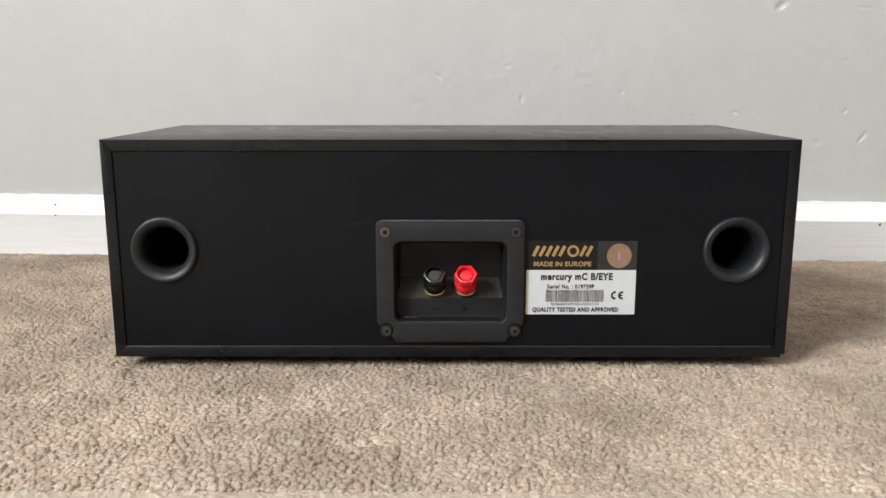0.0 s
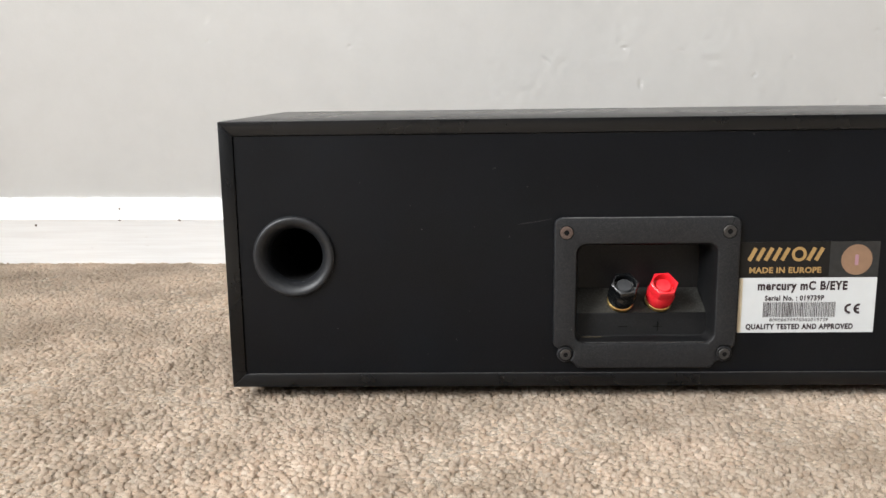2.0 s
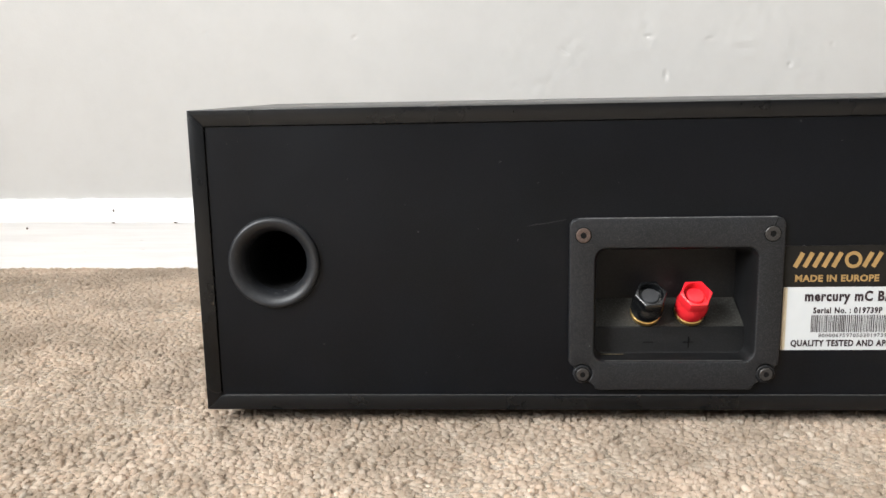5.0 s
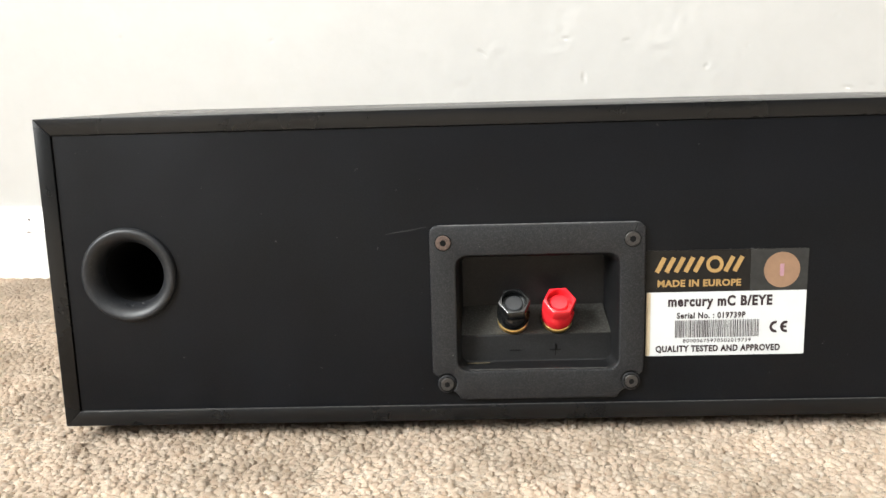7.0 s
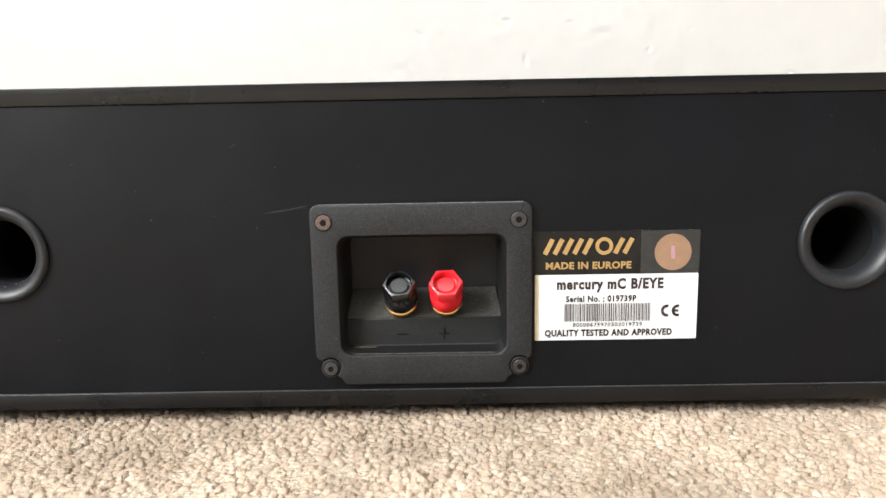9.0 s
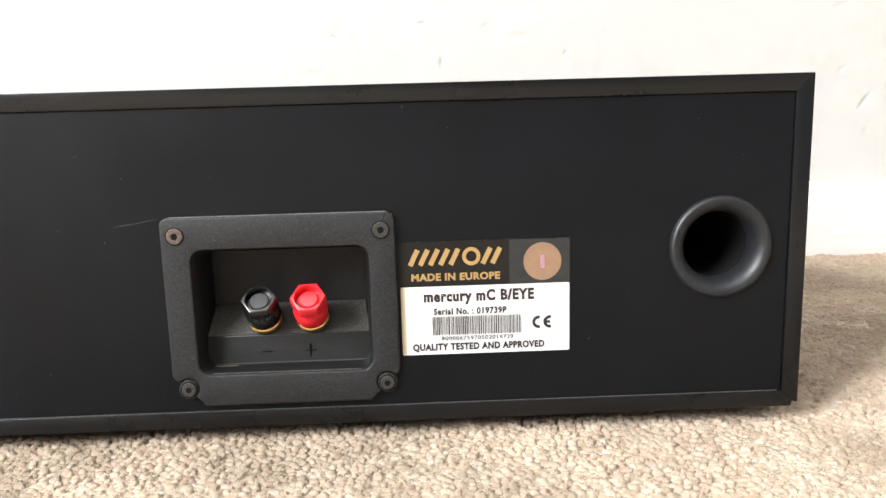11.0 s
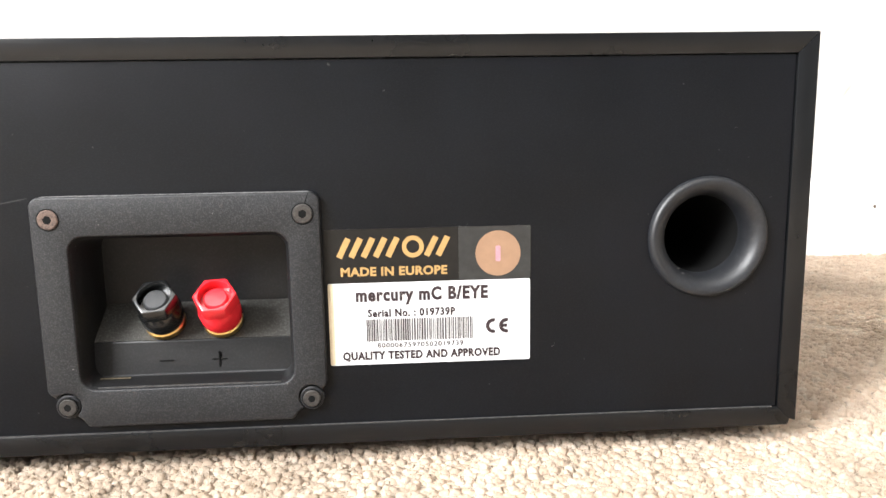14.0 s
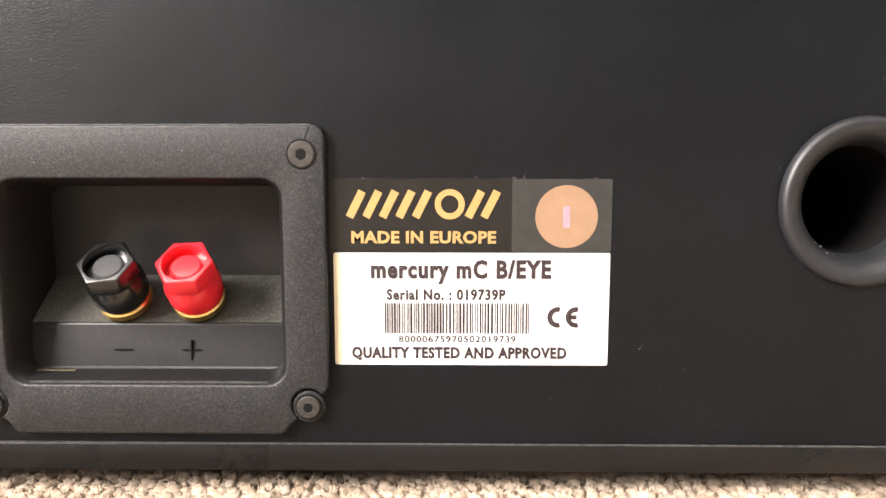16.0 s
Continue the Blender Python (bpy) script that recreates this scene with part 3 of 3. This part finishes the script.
def screw(x, z, material, turn, label, size=1.0):
    """A countersunk socket screw in its recess."""
    prof = [(0.0034, 0.0006), (0.0034, -0.0001), (0.0031, -0.0004), (0.0014, -0.0005), (0.0012, -0.00045), (0.0011, 0.0009), (0.0, 0.0010)]
    bm = lathe(prof, 36)
    ob = part("screw", bm, material, plate_ob, label, True)
    ob.location = (x, PLATE - 0.0001, z)
    ob.rotation_euler = (0, radians(turn), 0)
    ob.scale = (size, 1, size)
    part("socket", prism([(0.0015 * math.cos(math.pi * i / 3), 0.0015 * math.sin(math.pi * i / 3)) for i in range(6)], -0.00053, 0.0006), DARK, ob)
    part("gap_ring", lathe([(0.0034, -0.00006), (0.0038, -0.00006), (0.0038, 0.0004), (0.0034, 0.0004)], 36, True), DARK, ob)
    return ob


screw(-0.0417, 0.0951, RUST, 10, "rusty socket screw")
screw(0.0424, 0.0952, STEEL, 35, "dark steel socket screw")
for sx in (-0.0413, 0.0427):
    part("screw_lug", lathe([(0.0, PLATE + 0.0005), (0.0039, PLATE + 0.0005), (0.0043, PLATE + 0.0009), (0.0043, PANEL)], 32), ABS, plate_ob).location = (sx, 0, 0.0292)
    screw(sx, 0.0293, STEEL, 20 if sx < 0 else 50, "dark steel socket screw", 0.9)


def binding_post(x, cap_mat, face_mat, turn, label):
    """A hexagonal screw terminal on a gilt collar, its axis along -y; tilted upward on the shelf."""
    ob = new("binding_post")
    ob.parent = speaker
    tagged(ob, label)
    hexa = lambda r, y, bm: [bm.verts.new((r * math.cos(radians(60 * i)), y, r * math.sin(radians(60 * i)))) for i in range(6)]
    bm = bmesh.new()
    L = 0.0186
    outer_f, outer_m = hexa(0.0076, -L, bm), hexa(0.0078, -L + 0.0048, bm)
    for i in range(6):
        j = (i + 1) % 6
        bm.faces.new((outer_f[i], outer_f[j], outer_m[j], outer_m[i]))
    steps = 36
    ring = lambda r, y: [bm.verts.new((r * math.cos(2 * math.pi * i / steps), y, r * math.sin(2 * math.pi * i / steps))) for i in range(steps)]
    skirt_r = [ring(0.0068, -L + 0.0060), ring(0.0075, -L + 0.0082), ring(0.0075, -0.0056), ring(0.0066, -0.0034)]
    for a, b in zip(skirt_r, skirt_r[1:]):
        for i in range(steps):
            bm.faces.new((a[i], a[(i + 1) % steps], b[(i + 1) % steps], b[i]))
    # from the hexagon to the round skirt, and from the front rim to the round well
    well = [ring(0.0058, -L), ring(0.0056, -L + 0.0005), ring(0.0054, -L + 0.0040)]
    for hx, rd in ((outer_m, skirt_r[0]), (outer_f, well[0])):
        for i in range(6):
            ks = [rd[(i * 6 + k) % steps] for k in range(7)]
            for k in range(6):
                if k < 3:
                    bm.faces.new((hx[i], ks[k], ks[k + 1]))
                else:
                    bm.faces.new((hx[(i + 1) % 6], ks[k], ks[k + 1]))
            bm.faces.new((hx[i], ks[3], hx[(i + 1) % 6]))
    for a, b in zip(well, well[1:]):
        for i in range(steps):
            bm.faces.new((a[i], a[(i + 1) % steps], b[(i + 1) % steps], b[i]))
    bm.faces.new(well[-1])
    bmesh.ops.recalc_face_normals(bm, faces=bm.faces)
    sharp = [e for e in bm.edges if len(e.link_faces) == 2 and e.calc_face_angle(0) > radians(28) and any(v in outer_f or v in outer_m for v in e.verts)]
    bmesh.ops.bevel(bm, geom=sharp, offset=0.0005, segments=3, affect="EDGES", profile=0.5)
    part("cap", bm, cap_mat, ob, "", True).rotation_euler = (0, radians(turn), 0)
    part("plug", lathe([(0.0, -L + 0.0018), (0.0036, -L + 0.0018), (0.0041, -L + 0.0023), (0.0042, -L + 0.0040)], 36), face_mat, ob, "", True)
    part("collar", lathe([(0.0, -0.0036), (0.0068, -0.0036), (0.0072, -0.0032), (0.0072, -0.0012), (0.0068, -0.0008), (0.0062, -0.0006), (0.0062, 0.0012)], 36), BRASS, ob, "gilt brass collar", True)
    ob.location = (x, (CUP_BACK + EDGE_Y) / 2 - 0.0008, (SHELF_Z + EDGE_Z) / 2 - 0.0008)
    ob.rotation_euler = (-math.atan2(CUP_BACK - EDGE_Y, SHELF_Z - EDGE_Z), 0, 0)
    return ob


binding_post(-0.0101, GLOSS_BLACK, GREY_CAP, -6, "glossy black hexagonal binding post")
binding_post(0.0105, RED, RED, -3, "bright red hexagonal binding post")

# ---- rating label stuck on the back board ----
LY = PANEL - 0.0001
label_ob = part("rating_label", prism(rounded(0.0496, 0.1220, 0.0401, 0.0699, 0.0006, 3), LY - 0.0001, LY + 0.0001), PAPER, speaker, "white printed rating label with black text")
part("worn_edge", prism(rounded(0.0496, 0.0515, 0.0402, 0.0698, 0.0008, 3), LY - 0.00014, LY), YELLOWED, label_ob, "yellowed worn label edge")
foil = part("name_label", prism(rounded(0.0490, 0.1222, 0.0699, 0.0890, 0.0008, 4), LY - 0.00012, LY + 0.0001), FOIL_BLACK, speaker, "black foil label with gold print and a copper disc")
part("grey_field", prism(rounded(0.0963, 0.1221, 0.0700, 0.0889, 0.0005, 3), LY - 0.00016, LY), FOIL_GREY, foil)
disc = part("copper_disc", prism(arc(0.1104, 0.0793, 0.0081, 0, 352.5, 47), LY - 0.00021, LY), COPPER, foil, "copper hologram disc")
part("disc_mark", prism(rounded(0.1095, 0.1113, 0.0764, 0.0820, 0.0004, 2), LY - 0.00024, LY), VIOLET, disc)
TY = LY - 0.00025
writing("print", "MADE IN EUROPE", 0.0544, 0.0922, 0.0723, 0.0756, TY, GOLD_INK, foil, 0.04)
writing("print", "mercury mC B/EYE", 0.0594, 0.1067, 0.0617, 0.0681, TY, INK, label_ob, 0.045, 1.14)
writing("print", "Serial No. : 019739P", 0.0635, 0.0948, 0.0574, 0.0604, TY, INK, label_ob, 0.038, 1.14)
writing("print", "80000675970502019739", 0.0666, 0.0976, 0.0462, 0.0480, TY, INK, label_ob, 0.012, 1.15)
writing("print", "QUALITY TESTED AND APPROVED", 0.0541, 0.1111, 0.0413, 0.0450, TY, INK, label_ob, 0.046, 1.12)


def bars(name, rects, y, material, parent):
    bm = bmesh.new()
    for pts in rects:
        bm.faces.new([bm.verts.new((x, y, z)) for x, z in pts])
    return part(name, bm, material, parent)


def barcode():
    rnd = random.Random(7)
    out, x = [], 0.0629
    while x < 0.1012:
        w = rnd.choice((0.0002, 0.0002, 0.00036, 0.00036, 0.00048))
        out.append([(x, 0.0486), (min(x + w, 0.1015), 0.0486), (min(x + w, 0.1015), 0.0567), (x, 0.0567)])
        x += w + rnd.choice((0.0003, 0.0003, 0.0004, 0.0005))
    return out


for quad in barcode():
    bars("barcode_bar", [quad], TY, INK, label_ob)


def stroke(points, w):
    """Quads along a line of points, w wide."""
    out = []
    for (ax, az), (bx, bz) in zip(points, points[1:]):
        dx, dz = bx - ax, bz - az
        k = w / 2 / math.hypot(dx, dz)
        nx, nz = -dz * k, dx * k
        out.append([(ax + nx, az + nz), (ax - nx, az - nz), (bx - nx, bz - nz), (bx + nx, bz + nz)])
    return out


def ring_quads(cx, cz, r, w, a0, a1, n):
    o, i = arc(cx, cz, r + w / 2, a0, a1, n), arc(cx, cz, r - w / 2, a0, a1, n)
    return [o + i[::-1]] if a1 - a0 < 350 else [o[: n // 2 + 1] + i[: n // 2 + 1][::-1], o[n // 2:] + i[n // 2:][::-1]]


ce = ring_quads(0.1086, 0.0530, 0.0021, 0.0013, 75, 285, 16) + ring_quads(0.1134, 0.0530, 0.0021, 0.0013, 75, 285, 16) + stroke([(0.11165, 0.0530), (0.1136, 0.0530)], 0.0011)
bars("conformity_mark", ce, TY, INK, label_ob)
# the maker's mark: plain gold strokes, no letters
WZ0, WZ1 = 0.0786, 0.0863
GOLD_SHAPES = ring_quads(0.0801, (WZ0 + WZ1) / 2, 0.0031, 0.0016, 0, 360, 32)
for gx in (0.0540, 0.0583, 0.0626, 0.0669, 0.0712, 0.0849, 0.0890):
    GOLD_SHAPES += stroke([(gx, WZ0 + 0.0005), (gx + 0.0034, WZ1 - 0.0005)], 0.0021)
for shape in GOLD_SHAPES:
    bars("gold_mark", [shape], TY, GOLD_INK, foil)

# the whole print is a touch narrower than its stock
for sticker in (label_ob, foil):
    sticker.scale.x = 0.987
    sticker.location.x = 0.0496 * 0.013

# dust on the ledges, painted edge highlights and an old scuff beside the plate
part("dust", box(-xi + 0.002, xi - 0.002, 0.0001, PANEL - 0.0001, z0i - 0.0001, z0i + 0.00022), DUST_AND_GLINT, speaker, "thin grey line of dust and painted edge highlight")
# dust made paler to paint the highlight along the plate's top edge
part("dust", box(-0.0440, 0.0445, PLATE + 0.0009, PANEL - 0.0002, 0.1024, 0.10275), PALE_DUST_AND_GLINT, plate_ob, "thin grey line of dust and painted edge highlight")
# this strip paints the bevel highlight on the opening's lower lip
part("dust", box(-0.0310, 0.0320, PLATE + 0.0007, PLATE + 0.0030, OZ0 - 0.0006, OZ0 - 0.0002), DUST_AND_GLINT, plate_ob, "thin grey line of dust and painted edge highlight")
part("grime", box(-0.0320, -0.0215, EDGE_Y - 0.0042, EDGE_Y - 0.0034, 0.0369, 0.0372), GRIME, plate_ob, "yellowish line of grime")
part("scuff", prism([(-0.0680, 0.0990), (-0.0590, 0.1001), (-0.0490, 0.1020), (-0.0490, 0.1023), (-0.0585, 0.1006), (-0.0640, 0.1000)], PANEL - 0.00004, PANEL + 0.0002), SCUFF, speaker, "pale scuff")

lint = random.Random(5)
for i in range(16):
    lx, lz = (lint.uniform(0.056, 0.121), 0.0891) if i < 6 else (lint.uniform(-0.15, 0.20), lint.uniform(0.030, 0.135))
    if -0.055 < lx < 0.052 or (i >= 6 and 0.045 < lx < 0.125 and lz < 0.092) or (abs(abs(lx) - PORT_X) < 0.024 and abs(lz - PORT_Z) < 0.024):
        continue
    ln, an = lint.uniform(0.0004, 0.0012) * (0.5 if i < 6 else 1.0), lint.uniform(0, math.pi)
    bend = [(lx, lz), (lx + ln * math.cos(an), lz + ln * math.sin(an)), (lx + 1.8 * ln * math.cos(an + 0.5), lz + 1.8 * ln * math.sin(an + 0.5))]
    bars("lint", stroke(bend, 0.00013), PANEL - 0.0003, PALE_DUST_AND_GLINT, speaker)

# rubber feet under the cabinet
for fx in (-0.185, 0.185):
    for fy, up in ((0.05, 0.0014), (DEEP - 0.028, 0.0042)):
        part("foot", lathe([(0.0, -0.009), (0.008, -0.009), (0.0095, -0.007), (0.0100, BOTTOM + up), (0.0, BOTTOM + up)], 28), RUBBER, speaker, "", True).location = (fx, fy, 0)


# ---- carpet pile: one sheet of rounded, twisted tufts with loose fibre ends, where the floor is seen close ----
PILE_FOOT = 0.0


def pile_height(px, py):
    return 0.0035 + 0.0014 * (value_noise(px, py, 0.05, 23) - 0.5) + 0.0016 * (value_noise(px, py, 0.008, 24) - 0.5)


def scatter(rs, x0, x1, y0, y1, gap):
    """Jittered places on the open floor: clear of the wall and of the middle of the cabinet's underside."""
    nx, ny = int((x1 - x0) / gap), int((y1 - y0) / gap)
    gx, gy = np.meshgrid(np.arange(nx), np.arange(ny))
    px = x0 + (gx + 0.5 * (gy % 2)).ravel() * gap + rs.uniform(-0.42, 0.42, nx * ny) * gap
    py = y0 + gy.ravel() * gap + rs.uniform(-0.42, 0.42, nx * ny) * gap
    keep = py < WALL_Y - 0.0165 + math.tan(radians(WALL_TURN)) * px
    keep &= np.abs(px) < 0.13 + 0.66 * (py - 0.13)
    keep &= ~((np.abs(px) < HALF - 0.04) & (py > FACE + 0.06) & (py < FACE + DEEP - 0.02))
    return px[keep], py[keep]


def pile(x0, x1, y0, y1, gap, fibres):
    """Twisted tufts: each a soft, uneven dome with a bunch of short loose fibre ends standing out of it."""
    rs = np.random.RandomState(11)
    px, py = scatter(rs, x0, x1, y0, y1, gap)
    n = len(px)
    lean_a = value_noise(px, py, 0.09, 21) * 4 * math.pi + rs.normal(0, 1.2, n)
    lean = (0.0003 + 0.0012 * value_noise(px, py, 0.05, 22)) * rs.uniform(0.3, 1.5, n)
    dx, dy = np.cos(lean_a) * lean, np.sin(lean_a) * lean
    top = pile_height(px, py) + rs.normal(0, 0.0004, n)
    rad = gap * rs.uniform(0.62, 1.18, n)
    twist = rs.uniform(0, 2 * math.pi, n)
    sides, rings = 5, ((0.30, 1.0, 0.3), (0.80, 0.78, 0.8))
    each = sides * len(rings) + 1
    verts = np.zeros((n, each, 3))
    for k, (h, r, f) in enumerate(rings):
        for c in range(sides):
            a = twist + 2 * math.pi * c / sides + 0.55 * k
            rr = rad * r * rs.uniform(0.75, 1.25, n)
            verts[:, k * sides + c, 0] = px + dx * f + np.cos(a) * rr
            verts[:, k * sides + c, 1] = py + dy * f + np.sin(a) * rr
            verts[:, k * sides + c, 2] = PILE_FOOT + (top - 0.0003 - PILE_FOOT) * h
    verts[:, -1, 0], verts[:, -1, 1], verts[:, -1, 2] = px + dx, py + dy, top - 0.0003
    off = np.arange(n)[:, None] * each
    quads = np.concatenate([off + np.array([[c, (c + 1) % sides, sides + (c + 1) % sides, sides + c]]) for c in range(sides)])
    tris = [off + np.array([[sides + c, sides + (c + 1) % sides, each - 1]]) for c in range(sides)]
    # fibre ends, spread over each dome by the golden angle and fanned outward
    ends = np.zeros((n, fibres, 4, 3))
    for k in range(fibres):
        d = math.sqrt((k + 0.5) / fibres)
        a = k * 2.39996 + twist
        ox, oy = np.cos(a) * rad * d, np.sin(a) * rad * d
        root = top - 0.0008 - 0.0013 * d * d
        length = rs.uniform(0.0006, 0.0016, n)
        r = rs.uniform(0.00028, 0.0005, n)
        for c in range(3):
            t = a + 2 * math.pi * c / 3
            ends[:, k, c, 0], ends[:, k, c, 1], ends[:, k, c, 2] = px + dx + ox * 0.8 + np.cos(t) * r, py + dy + oy * 0.8 + np.sin(t) * r, root
        fan = 0.8 + rs.uniform(0.0, 0.7, n)
        ends[:, k, 3, 0], ends[:, k, 3, 1] = px + dx + ox * fan + rs.normal(0, 0.0002, n), py + dy + oy * fan + rs.normal(0, 0.0002, n)
        ends[:, k, 3, 2] = root + length
    start = n * each + np.arange(n * fibres)[:, None] * 4
    tris += [start + np.array([[c, (c + 1) % 3, 3]]) for c in range(3)]
    allv = np.concatenate([verts.reshape(-1, 3), ends.reshape(-1, 3)])
    me = array_mesh("carpet_pile", allv, quads, np.concatenate(tris), YARN)
    ob = new("carpet_pile", me)
    return tagged(ob, "beige twisted cut-pile carpet tufts", "carpet", kind="stuff")


pile(-0.70, 0.70, 0.33, 0.92, 0.0027, 9)
